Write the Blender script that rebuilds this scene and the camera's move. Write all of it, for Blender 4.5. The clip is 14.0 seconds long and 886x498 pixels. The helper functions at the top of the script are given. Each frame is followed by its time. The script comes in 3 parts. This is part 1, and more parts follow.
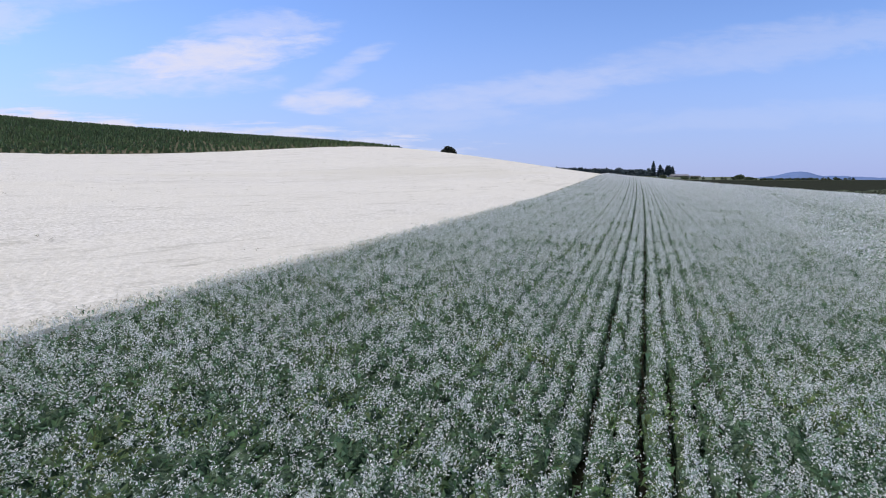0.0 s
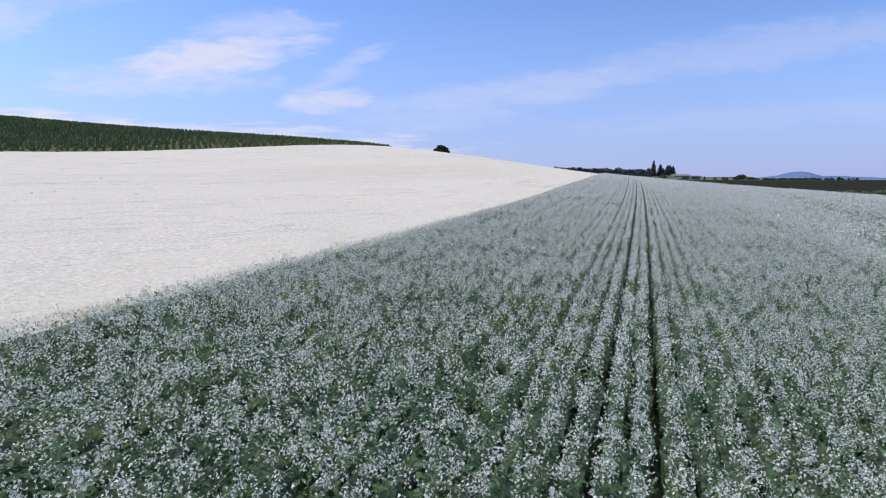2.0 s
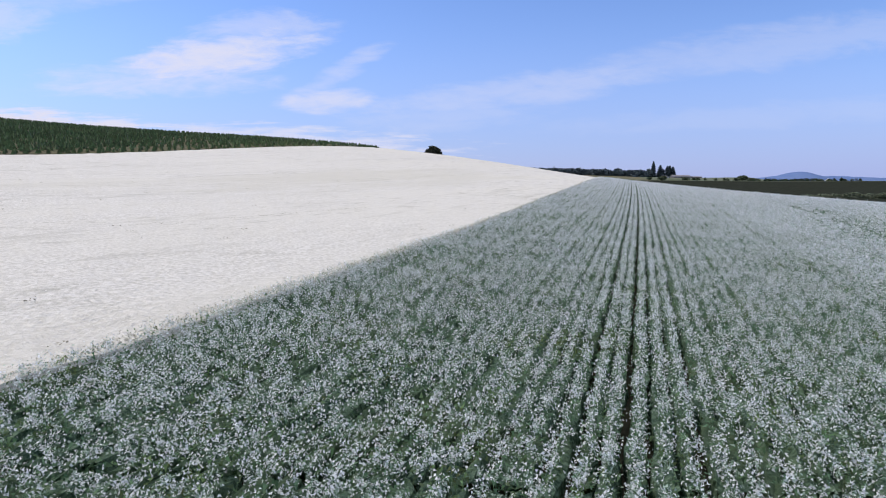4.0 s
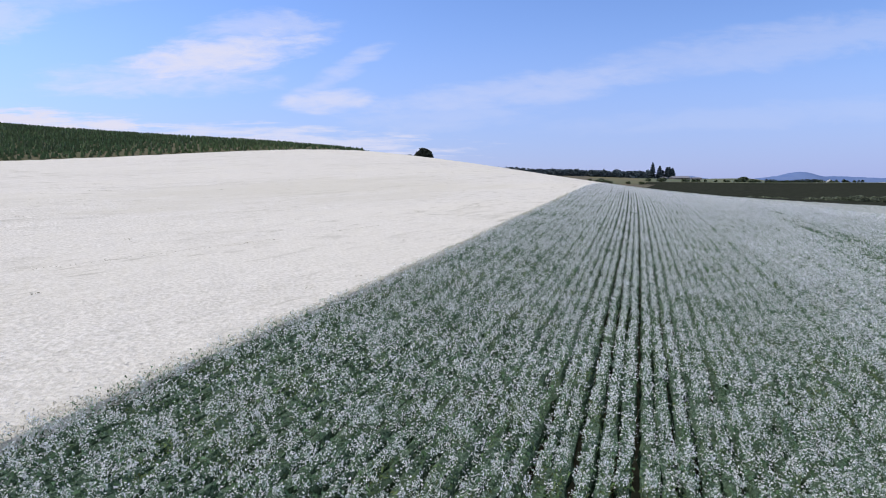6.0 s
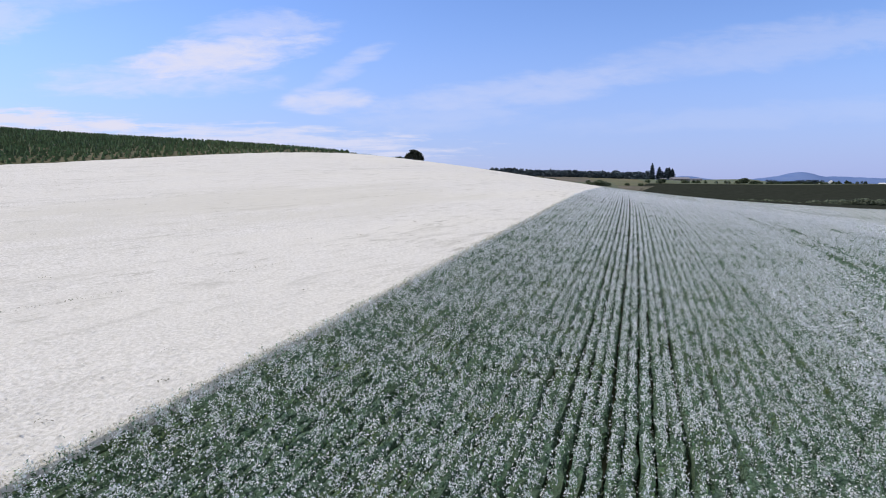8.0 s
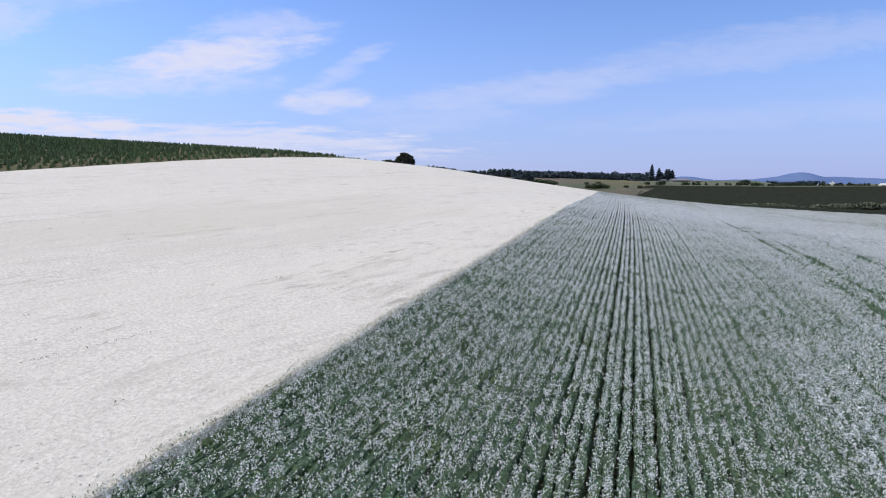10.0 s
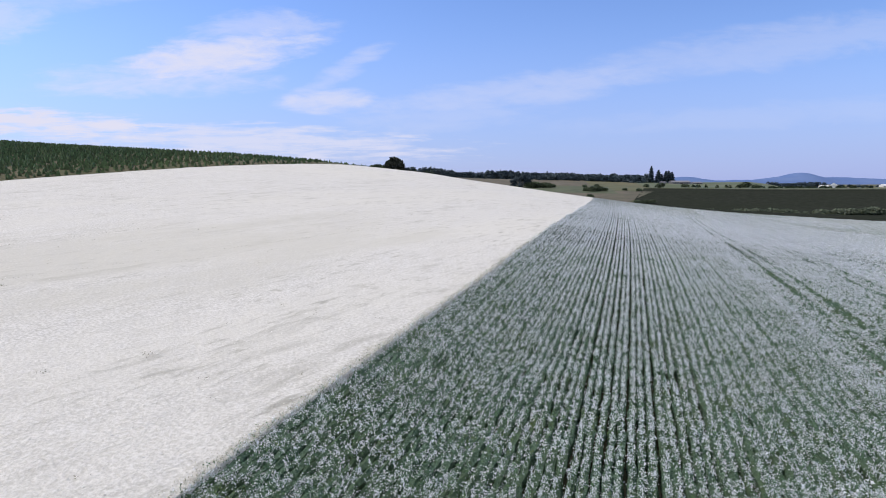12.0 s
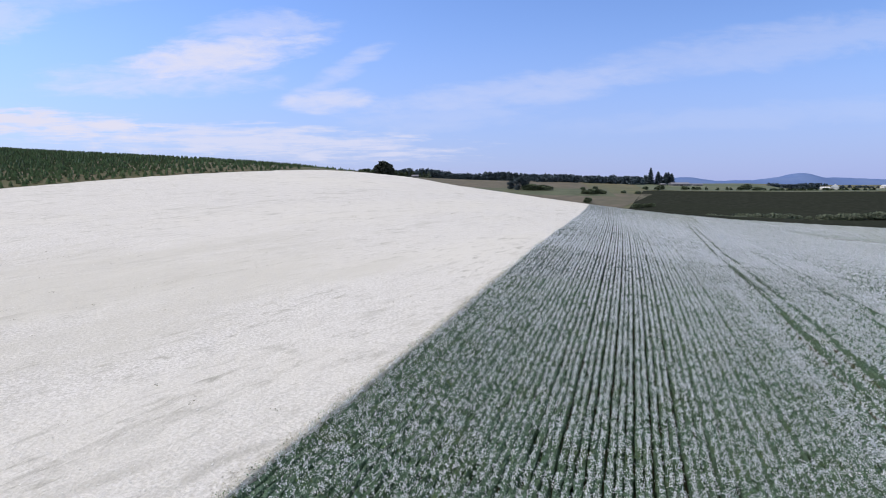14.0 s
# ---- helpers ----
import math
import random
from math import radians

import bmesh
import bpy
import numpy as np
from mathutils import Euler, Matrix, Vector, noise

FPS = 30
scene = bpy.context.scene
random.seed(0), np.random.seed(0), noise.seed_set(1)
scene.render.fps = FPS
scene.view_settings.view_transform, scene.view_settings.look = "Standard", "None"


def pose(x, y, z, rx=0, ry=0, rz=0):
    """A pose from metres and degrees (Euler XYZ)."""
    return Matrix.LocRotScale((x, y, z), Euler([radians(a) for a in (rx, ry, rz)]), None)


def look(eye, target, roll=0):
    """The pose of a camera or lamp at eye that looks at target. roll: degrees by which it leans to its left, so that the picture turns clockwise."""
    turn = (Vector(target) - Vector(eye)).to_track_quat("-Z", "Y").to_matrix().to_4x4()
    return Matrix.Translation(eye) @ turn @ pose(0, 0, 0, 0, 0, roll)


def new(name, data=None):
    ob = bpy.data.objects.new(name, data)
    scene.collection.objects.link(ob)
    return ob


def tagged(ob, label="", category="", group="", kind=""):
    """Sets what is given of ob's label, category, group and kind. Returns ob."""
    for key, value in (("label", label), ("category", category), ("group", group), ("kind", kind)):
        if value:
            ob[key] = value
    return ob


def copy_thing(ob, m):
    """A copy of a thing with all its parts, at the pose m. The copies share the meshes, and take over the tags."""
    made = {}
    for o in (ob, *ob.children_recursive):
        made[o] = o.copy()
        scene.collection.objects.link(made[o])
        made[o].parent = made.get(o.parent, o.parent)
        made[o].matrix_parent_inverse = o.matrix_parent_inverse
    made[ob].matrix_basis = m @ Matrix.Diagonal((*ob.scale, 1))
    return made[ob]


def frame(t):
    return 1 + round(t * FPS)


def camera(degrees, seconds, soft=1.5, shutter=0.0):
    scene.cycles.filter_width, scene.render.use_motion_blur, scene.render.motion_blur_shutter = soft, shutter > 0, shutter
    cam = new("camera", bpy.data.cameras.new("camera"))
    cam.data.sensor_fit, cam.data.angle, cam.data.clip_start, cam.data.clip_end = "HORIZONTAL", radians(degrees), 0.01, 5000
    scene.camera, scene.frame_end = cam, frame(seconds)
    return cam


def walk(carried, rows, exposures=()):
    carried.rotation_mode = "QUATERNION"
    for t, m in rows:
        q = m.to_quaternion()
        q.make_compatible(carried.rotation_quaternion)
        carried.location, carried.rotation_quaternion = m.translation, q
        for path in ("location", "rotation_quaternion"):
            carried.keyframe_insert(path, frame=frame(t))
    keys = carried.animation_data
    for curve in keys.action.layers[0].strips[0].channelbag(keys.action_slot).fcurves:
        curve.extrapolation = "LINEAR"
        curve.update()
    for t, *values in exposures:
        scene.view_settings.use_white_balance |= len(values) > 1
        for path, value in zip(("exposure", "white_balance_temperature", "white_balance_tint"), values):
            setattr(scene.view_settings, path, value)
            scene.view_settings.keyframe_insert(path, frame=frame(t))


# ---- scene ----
cam = camera(73.7, 14.0, soft=1.0)
PITCH = 83.43
PATH = [
    (0.0, 0.47, -0.33, 3.27),
    (0.5, 1.61, 3.05, 3.28),
    (1.0, 2.71, 6.42, 3.29),
    (1.5, 3.79, 9.77, 3.31),
    (2.0, 4.84, 13.07, 3.39),
    (2.5, 5.91, 16.31, 3.55),
    (3.0, 7.02, 19.42, 3.81),
    (3.5, 8.21, 22.39, 4.16),
    (4.0, 9.47, 25.25, 4.58),
    (4.5, 10.76, 28.08, 5.05),
    (5.0, 12.04, 30.95, 5.53),
    (5.5, 13.29, 33.91, 5.97),
    (6.0, 14.52, 36.93, 6.39),
    (6.5, 15.76, 39.97, 6.78),
    (7.0, 17.01, 42.98, 7.18),
    (7.5, 18.20, 45.93, 7.57),
    (8.0, 19.33, 48.86, 7.97),
    (8.5, 20.40, 51.76, 8.38),
    (9.0, 21.46, 54.65, 8.85),
    (9.5, 22.55, 57.46, 9.42),
    (10.0, 23.68, 60.19, 10.06),
    (10.5, 24.83, 62.87, 10.75),
    (11.0, 25.99, 65.52, 11.44),
    (11.5, 27.12, 68.19, 12.09),
    (12.0, 28.23, 70.87, 12.69),
    (12.5, 29.33, 73.56, 13.26),
    (13.0, 30.42, 76.23, 13.84),
    (13.5, 31.51, 78.93, 14.45),
    (14.0, 32.60, 81.65, 15.08),
]

walk(cam, [(t, pose(x, y, z, PITCH, 0, 0)) for t, x, y, z in PATH])

# ---- light ----
SUN_AZ, SUN_EL = -78.0, 52.0  # degrees: clockwise from straight ahead, above the horizon


def nodes_of(tree):
    """Short helpers to add nodes and math to a node tree."""
    def add(kind, **sets):
        n = tree.nodes.new(kind)
        for k, val in sets.items():
            if k == "op":
                n.operation = val
            elif k == "blend":
                n.blend_type = val
            elif k == "dims":
                n.noise_dimensions = val
        return n

    def put(sock, val):
        if hasattr(val, "is_linked"):
            tree.links.new(val, sock)
        elif val is not None:
            sock.default_value = val

    def math_(op, a, b=None, c=None, clamp=False):
        n = add("ShaderNodeMath", op=op)
        n.use_clamp = clamp
        for k, val in enumerate((a, b, c)):
            put(n.inputs[k], val)
        return n.outputs[0]

    def mix(f, a, b, blend="MIX"):
        n = add("ShaderNodeMixRGB", blend=blend)
        put(n.inputs[0], f), put(n.inputs[1], a), put(n.inputs[2], b)
        return n.outputs[0]

    def noise_(vec, scale, detail=4.0, rough=0.55, dist=0.0):
        n = add("ShaderNodeTexNoise")
        put(n.inputs["Vector"], vec)
        n.inputs["Scale"].default_value, n.inputs["Detail"].default_value = scale, detail
        n.inputs["Roughness"].default_value, n.inputs["Distortion"].default_value = rough, dist
        return n.outputs["Fac"]

    def ramp(f, lo, hi):
        n = add("ShaderNodeMapRange")
        n.interpolation_type = "SMOOTHSTEP"
        put(n.inputs[0], f), put(n.inputs[1], lo), put(n.inputs[2], hi)
        return n.outputs[0]
    return add, put, math_, mix, noise_, ramp


def make_sky():
    w = bpy.data.worlds.new("sky")
    scene.world = w
    w.use_nodes = True
    tree = w.node_tree
    add, put, math_, mix, noise_, ramp = nodes_of(tree)
    bg = tree.nodes["Background"]
    sky = add("ShaderNodeTexSky")
    sky.sky_type, sky.sun_disc = "NISHITA", False
    sky.sun_elevation, sky.sun_rotation = radians(SUN_EL), radians(SUN_AZ)
    sky.altitude, sky.air_density, sky.dust_density, sky.ozone_density = 100, 1.0, 0.3, 4.0
    co = add("ShaderNodeTexCoord")
    sep = add("ShaderNodeSeparateXYZ")
    put(sep.inputs[0], co.outputs["Generated"])
    far = math_("MAXIMUM", math_("ABSOLUTE", sep.outputs[1]), 0.05)
    az, el = math_("DIVIDE", sep.outputs[0], far), math_("DIVIDE", sep.outputs[2], far)
    ahead = ramp(sep.outputs[1], 0.0, 0.2)
    # wispy texture, drawn out sideways
    flat = add("ShaderNodeCombineXYZ")
    put(flat.inputs[0], math_("MULTIPLY", az, 3.0)), put(flat.inputs[1], math_("MULTIPLY", el, 11.0))
    wisp = noise_(flat.outputs[0], 2.2, 7.0, 0.6, 0.6)
    fine = noise_(flat.outputs[0], 7.0, 6.0, 0.6, 0.4)
    # low banks near the horizon break up into thin level streaks
    thin_ = add("ShaderNodeCombineXYZ")
    put(thin_.inputs[0], math_("MULTIPLY", az, 4.0)), put(thin_.inputs[1], math_("MULTIPLY", el, 46.0))
    level = noise_(thin_.outputs[0], 2.0, 6.0, 0.62, 0.5)
    cover = None
    # cloud banks: azimuth, height (tangents), half width, half height, tilt, density, edge roughness
    for a0, e0, ra, re, tilt, dens, rough in (
        (-0.375, 0.202, 0.200, 0.044, 0.16, 0.90, 1.0), (-0.300, 0.240, 0.130, 0.042, 0.10, 0.40, 1.3), (-0.480, 0.165, 0.220, 0.034, 0.00, 0.50, 1.2),
        (-0.190, 0.131, 0.090, 0.022, 0.05, 0.68, 1.1), (-0.170, 0.178, 0.090, 0.024, 0.50, 0.36, 1.3),
        (-0.700, 0.097, 0.360, 0.028, -0.06, 1.00, 1.5), (-0.330, 0.066, 0.420, 0.034, -0.04, 0.72, 1.6),
        (0.140, 0.150, 0.330, 0.032, 0.13, 0.34, 1.0), (0.560, 0.224, 0.420, 0.044, 0.15, 0.24, 1.0),
        (0.600, 0.112, 0.500, 0.026, 0.06, 0.13, 1.0), (-0.740, 0.258, 0.110, 0.045, 0.10, 0.45, 1.2),
        (-0.650, 0.300, 0.300, 0.030, 0.05, 0.25, 1.2), (0.000, 0.105, 0.200, 0.030, 0.05, 0.20, 1.2),
    ):
        da = math_("SUBTRACT", az, a0)
        de = math_("SUBTRACT", math_("SUBTRACT", el, e0), math_("MULTIPLY", da, tilt))
        r2 = math_("ADD", math_("POWER", math_("DIVIDE", math_("ABSOLUTE", da), ra), 2.0), math_("POWER", math_("DIVIDE", math_("ABSOLUTE", de), re), 2.0))
        body = math_("SUBTRACT", 1.0, r2)
        torn = math_("ADD", body, math_("MULTIPLY", math_("SUBTRACT", math_("ADD", math_("MULTIPLY", wisp if e0 > 0.1 else level, 0.65), math_("MULTIPLY", fine, 0.35)), 0.52), rough * 3.2))
        bank = math_("MULTIPLY", math_("MULTIPLY", ramp(torn, -0.15, 1.1), ramp(r2, 1.9, 0.6)), dens)
        cover = bank if cover is None else math_("MAXIMUM", cover, bank)
    cover = math_("MULTIPLY", cover, ahead)
    # unseen white veil overhead and behind the camera, added as neutral fill light
    fill_veil = noise_(co.outputs["Generated"], 2.0, 7.0, 0.6, 0.5)
    high = math_("MAXIMUM", ramp(sep.outputs[2], 0.36, 0.60), math_("SUBTRACT", 1.0, ahead))
    behind = math_("MULTIPLY", high, math_("MULTIPLY", ramp(fill_veil, 0.30, 0.60), 0.85))
    haze = ramp(el, 0.30, -0.02)
    air = mix(math_("MULTIPLY", haze, math_("ADD", 0.72, math_("MULTIPLY", math_("MINIMUM", math_("MAXIMUM", az, -1.0), 1.0), 0.14))), sky.outputs[0], (SKY_HAZE[0], SKY_HAZE[1], SKY_HAZE[2], 1))
    tint = mix(1.0, air, (SKY_TINT[0], SKY_TINT[1], SKY_TINT[2], 1), "MULTIPLY")
    put(bg.inputs[0], mix(behind, mix(cover, tint, (CLOUD[0], CLOUD[1], CLOUD[2], 1)), (FILL_VEIL[0], FILL_VEIL[1], FILL_VEIL[2], 1)))
    bg.inputs[1].default_value = SKY_STRENGTH


SKY_STRENGTH = 0.13
SKY_TINT = (1.0, 1.05, 1.35)
SKY_HAZE = (2.50, 2.98, 4.62)
CLOUD = (5.8, 5.8, 7.0)
FILL_VEIL = (7.2, 7.2, 7.2)
make_sky()

sun = new("sun", bpy.data.lights.new("sun", "SUN"))
sun.data.energy, sun.data.angle, sun.data.color = 2.6, radians(0.6), (1.0, 0.89, 0.74)
a, e = radians(SUN_AZ), radians(SUN_EL)
sun.matrix_world = look((0, 0, 300), (-math.sin(a) * math.cos(e), -math.cos(a) * math.cos(e), 300 - math.sin(e)))
scene.view_settings.exposure = 0.0

# ---- materials ----


def material(name, dark, light, scale, rough=0.8, patch=None, patch_scale=0.02, thin=0.0, island=0.0, bump=0.0, drawn=None, gloss=0.25, streak=None, leafier=None, mixed=None, drift=None):
    """A matt surface: two tones by fine noise, a third by broad noise, light passing through where thin > 0."""
    m = bpy.data.materials.new(name)
    m.use_nodes = True
    tree = m.node_tree
    add, put, math_, mix, noise_, ramp = nodes_of(tree)
    bsdf = tree.nodes["Principled BSDF"]
    where = add("ShaderNodeTexCoord").outputs["Object"]
    fine = noise_(where, scale, 6.0, 0.65)
    col = mix(ramp(fine, 0.32, 0.68), (*dark, 1), (*light, 1))
    if patch:
        at = where
        if drawn:  # patches drawn out along one direction: (turn, how many times longer)
            mp = add("ShaderNodeMapping")
            put(mp.inputs["Vector"], where)
            mp.vector_type = "TEXTURE"
            mp.inputs["Rotation"].default_value, mp.inputs["Scale"].default_value = (0, 0, drawn[0]), (1.0, drawn[1], 1.0)
            at = mp.outputs[0]
        share = ramp(noise_(at, patch_scale, 5.0, 0.6, 0.3), 0.42, 0.72)
        col = mix(math_("MULTIPLY", share, 0.75 if streak else 1.0), col, (*patch, 1))
    if streak:  # short dull streaks, drawn out the same way and gathered in loose drifts
        mp2 = add("ShaderNodeMapping")
        put(mp2.inputs["Vector"], where)
        mp2.vector_type = "TEXTURE"
        mp2.inputs["Rotation"].default_value, mp2.inputs["Scale"].default_value = (0, 0, drawn[0]), (1.0, 4.5, 1.0)
        for size, lo, hi, share in ((1.6, 0.51, 0.73, 0.85), (0.5, 0.50, 0.73, 0.60)):
            gather = ramp(noise_(at, patch_scale * 1.7 * (1 + size), 3.0, 0.5), 0.40, 0.62)
            line = ramp(noise_(mp2.outputs[0], size, 5.0, 0.68, 0.6), lo, hi)
            col = mix(math_("MULTIPLY", math_("MULTIPLY", line, math_("ADD", math_("MULTIPLY", gather, 0.8), 0.2)), share), col, (*streak, 1))
    if drift:  # a broad duller drift with a ragged edge across the lower slope
        mp3 = add("ShaderNodeMapping")
        put(mp3.inputs["Vector"], where)
        mp3.vector_type = "TEXTURE"
        mp3.inputs["Location"].default_value, mp3.inputs["Rotation"].default_value, mp3.inputs["Scale"].default_value = (-4.0, 130.0, 0), (0, 0, drawn[0]), (17.0, 46.0, 1000.0)
        away = add("ShaderNodeVectorMath", op="LENGTH")
        put(away.inputs[0], mp3.outputs[0])
        ragged = math_("ADD", away.outputs["Value"], math_("MULTIPLY", math_("SUBTRACT", noise_(at, 0.12, 6.0, 0.65), 0.5), 3.4))
        col = mix(math_("MULTIPLY", ramp(ragged, 1.25, 0.30), 0.55), col, (*drift, 1))
    if leafier:  # leaf tones up to a ragged line across the rows, blossom tones past it: (dark, light, from y, to y)
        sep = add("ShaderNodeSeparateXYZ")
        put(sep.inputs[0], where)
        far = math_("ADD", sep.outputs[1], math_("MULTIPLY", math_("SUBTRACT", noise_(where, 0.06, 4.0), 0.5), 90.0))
        leaf = mix(ramp(fine, 0.32, 0.68), (*leafier[0], 1), (*leafier[1], 1))
        col = mix(ramp(far, leafier[2], leafier[3]), leaf, col)
    if mixed:  # some single pieces in another colour, their share changing with y: (colour, share, share up the field)
        spot = add("ShaderNodeSeparateXYZ")
        put(spot.inputs[0], where)
        part_ = math_("ADD", mixed[1], math_("MULTIPLY", ramp(spot.outputs[1], 25.0, 170.0), mixed[2] - mixed[1]))
        pick = math_("LESS_THAN", math_("FRACT", math_("MULTIPLY", add("ShaderNodeNewGeometry").outputs["Random Per Island"], 37.0)), part_)
        col = mix(pick, col, (*mixed[0], 1))
    if island:
        geo = add("ShaderNodeNewGeometry")
        val = math_("ADD", math_("MULTIPLY", geo.outputs["Random Per Island"], island), 1.0 - island / 2)
        hsv = add("ShaderNodeHueSaturation")
        put(hsv.inputs["Value"], val), put(hsv.inputs["Color"], col)
        put(hsv.inputs["Hue"], math_("ADD", math_("MULTIPLY", geo.outputs["Random Per Island"], island * 0.05), 0.5 - island * 0.025))
        col = hsv.outputs[0]
    put(bsdf.inputs["Base Color"], col)
    bsdf.inputs["Roughness"].default_value = rough
    bsdf.inputs["Specular IOR Level"].default_value = gloss
    if bump:
        b = add("ShaderNodeBump")
        b.inputs["Strength"].default_value, b.inputs["Distance"].default_value = 0.7, bump
        put(b.inputs["Height"], fine)
        put(bsdf.inputs["Normal"], b.outputs[0])
    if thin:
        tr = add("ShaderNodeBsdfTranslucent")
        put(tr.inputs[0], col)
        mx = add("ShaderNodeMixShader")
        mx.inputs[0].default_value = thin
        put(mx.inputs[1], bsdf.outputs[0]), put(mx.inputs[2], tr.outputs[0])
        put(tree.nodes["Material Output"].inputs[0], mx.outputs[0])
    return m


M_SOIL = material("soil", (0.044, 0.043, 0.027), (0.098, 0.092, 0.056), 1.3, 0.95, (0.065, 0.080, 0.040), 0.05, bump=0.05)
M_LEAF = material("crop_leaf", (0.056, 0.126, 0.064), (0.150, 0.255, 0.150), 3.0, 0.6, (0.165, 0.230, 0.085), 0.45, thin=0.45, island=1.0)
M_BLOOM = material("blossom", (0.68, 0.715, 0.75), (0.79, 0.82, 0.86), 2.0, 0.7, None, thin=0.45, island=0.6, mixed=((0.33, 0.43, 0.36), 0.36, 0.06))
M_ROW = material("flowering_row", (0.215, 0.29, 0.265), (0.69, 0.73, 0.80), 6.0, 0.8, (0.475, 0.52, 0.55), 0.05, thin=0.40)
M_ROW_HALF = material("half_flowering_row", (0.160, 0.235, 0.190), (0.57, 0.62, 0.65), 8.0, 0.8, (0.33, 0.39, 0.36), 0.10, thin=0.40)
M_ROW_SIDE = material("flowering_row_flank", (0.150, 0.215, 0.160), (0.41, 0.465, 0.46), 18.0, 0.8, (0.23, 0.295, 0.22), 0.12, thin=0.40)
M_ROW_FILL = material("filling_flowering_row", (0.215, 0.29, 0.265), (0.69, 0.73, 0.80), 6.0, 0.8, (0.475, 0.52, 0.55), 0.05, thin=0.40, leafier=((0.085, 0.145, 0.105), (0.36, 0.42, 0.41), 170, 270))
M_ROW_FILL_SIDE = material("filling_row_flank", (0.150, 0.215, 0.160), (0.41, 0.465, 0.46), 18.0, 0.8, (0.23, 0.295, 0.22), 0.12, thin=0.40, leafier=((0.050, 0.095, 0.060), (0.20, 0.26, 0.22), 170, 270))
M_ROW_LOW = material("low_leaves", (0.030, 0.072, 0.045), (0.205, 0.315, 0.225), 10.0, 0.8, (0.100, 0.155, 0.085), 0.35, thin=0.3, bump=0.14)
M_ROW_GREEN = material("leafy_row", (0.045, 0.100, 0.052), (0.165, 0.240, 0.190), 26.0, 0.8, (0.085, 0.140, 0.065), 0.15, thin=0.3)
M_WHITE = material("white_crop", (0.465, 0.458, 0.435), (0.748, 0.738, 0.725), 5.5, 0.9, (0.63, 0.618, 0.58), 0.045, bump=0.14, drawn=(radians(-32.0), 4.0), streak=(0.34, 0.335, 0.305), drift=(0.52, 0.51, 0.465))
M_WHITE_TUFT = material("white_crop_bloom", (0.62, 0.62, 0.60), (0.74, 0.735, 0.72), 1.0, 0.85, None, thin=0.3, island=0.2)
M_WEED = material("weed", (0.17, 0.17, 0.13), (0.29, 0.285, 0.24), 3.0, 0.9, None, thin=0.3, island=0.5)
M_STALK = material("dry_stalk", (0.36, 0.355, 0.295), (0.54, 0.53, 0.455), 3.0, 0.9, None, thin=0.3, island=0.6)
M_FIR_FARM = material("young_conifer", (0.030, 0.058, 0.026), (0.065, 0.105, 0.045), 1.2, 0.75, (0.070, 0.105, 0.042), 0.03, island=0.7)
M_HILL_GRASS = material("hill_grass", (0.070, 0.072, 0.040), (0.140, 0.122, 0.080), 0.6, 0.95, (0.065, 0.080, 0.036), 0.04)
M_FAR_LAND = material("far_land", (0.075, 0.085, 0.045), (0.12, 0.12, 0.065), 0.05, 0.95, (0.16, 0.135, 0.08), 0.004)
M_BROWN = material("brown_field", (0.100, 0.092, 0.075), (0.146, 0.130, 0.104), 0.08, 0.95, (0.092, 0.100, 0.066), 0.012, gloss=0.1)
M_PALE = material("pale_field", (0.098, 0.118, 0.080), (0.142, 0.155, 0.108), 0.04, 0.95, (0.080, 0.108, 0.066), 0.008, gloss=0.1)
M_GREEN = material("green_field", (0.076, 0.092, 0.062), (0.112, 0.128, 0.085), 0.06, 0.95, (0.110, 0.110, 0.080), 0.010, gloss=0.1)
M_DARK = material("dark_field", (0.021, 0.0245, 0.0205), (0.034, 0.039, 0.032), 0.25, 0.95, (0.026, 0.031, 0.024), 0.015, gloss=0.0)
M_WOOD = material("tree_leaf", (0.026, 0.042, 0.026), (0.065, 0.090, 0.045), 0.5, 0.7, None, island=0.8)
M_DOME = material("dark_dense_leaf", (0.022, 0.030, 0.026), (0.050, 0.060, 0.046), 0.5, 0.7, None, island=0.7)
# far trees: foliage colour lightened and blued to carry the haze of distance
M_HAZED_TREE = material("hazed_far_tree", (0.036, 0.057, 0.076), (0.070, 0.099, 0.118), 0.5, 0.7, None, island=0.6)
M_HEDGE = material("hedge_leaf", (0.100, 0.125, 0.088), (0.190, 0.220, 0.155), 0.6, 0.8, None, island=0.6)
M_BUSH = material("bush_leaf", (0.060, 0.085, 0.052), (0.125, 0.155, 0.095), 0.6, 0.8, None, island=0.7)
M_BARK = material("bark", (0.06, 0.045, 0.03), (0.11, 0.09, 0.065), 6.0, 0.9, bump=0.02)
# air haze is painted into both hill colours: blue, then paler for the farther range
M_HAZED_HILL = material("hazed_hill", (0.110, 0.175, 0.365), (0.145, 0.212, 0.40), 0.002, 1.0, (0.105, 0.165, 0.34), 0.0012, gloss=0.0)
M_HAZED_HILL_FAR = material("hazed_far_hill", (0.22, 0.29, 0.48), (0.27, 0.34, 0.53), 0.002, 1.0, (0.21, 0.28, 0.46), 0.0012, gloss=0.0)
M_WALL = material("white_wall", (0.62, 0.62, 0.60), (0.78, 0.77, 0.74), 1.0, 0.8)
M_ROOF = material("grey_roof", (0.15, 0.15, 0.18), (0.24, 0.24, 0.28), 1.0, 0.6)
M_ROOF_WHITE = material("white_roof", (0.66, 0.67, 0.69), (0.80, 0.80, 0.82), 1.0, 0.5)
M_DOOR = material("dark_door", (0.05, 0.05, 0.05), (0.10, 0.09, 0.08), 2.0, 0.7)
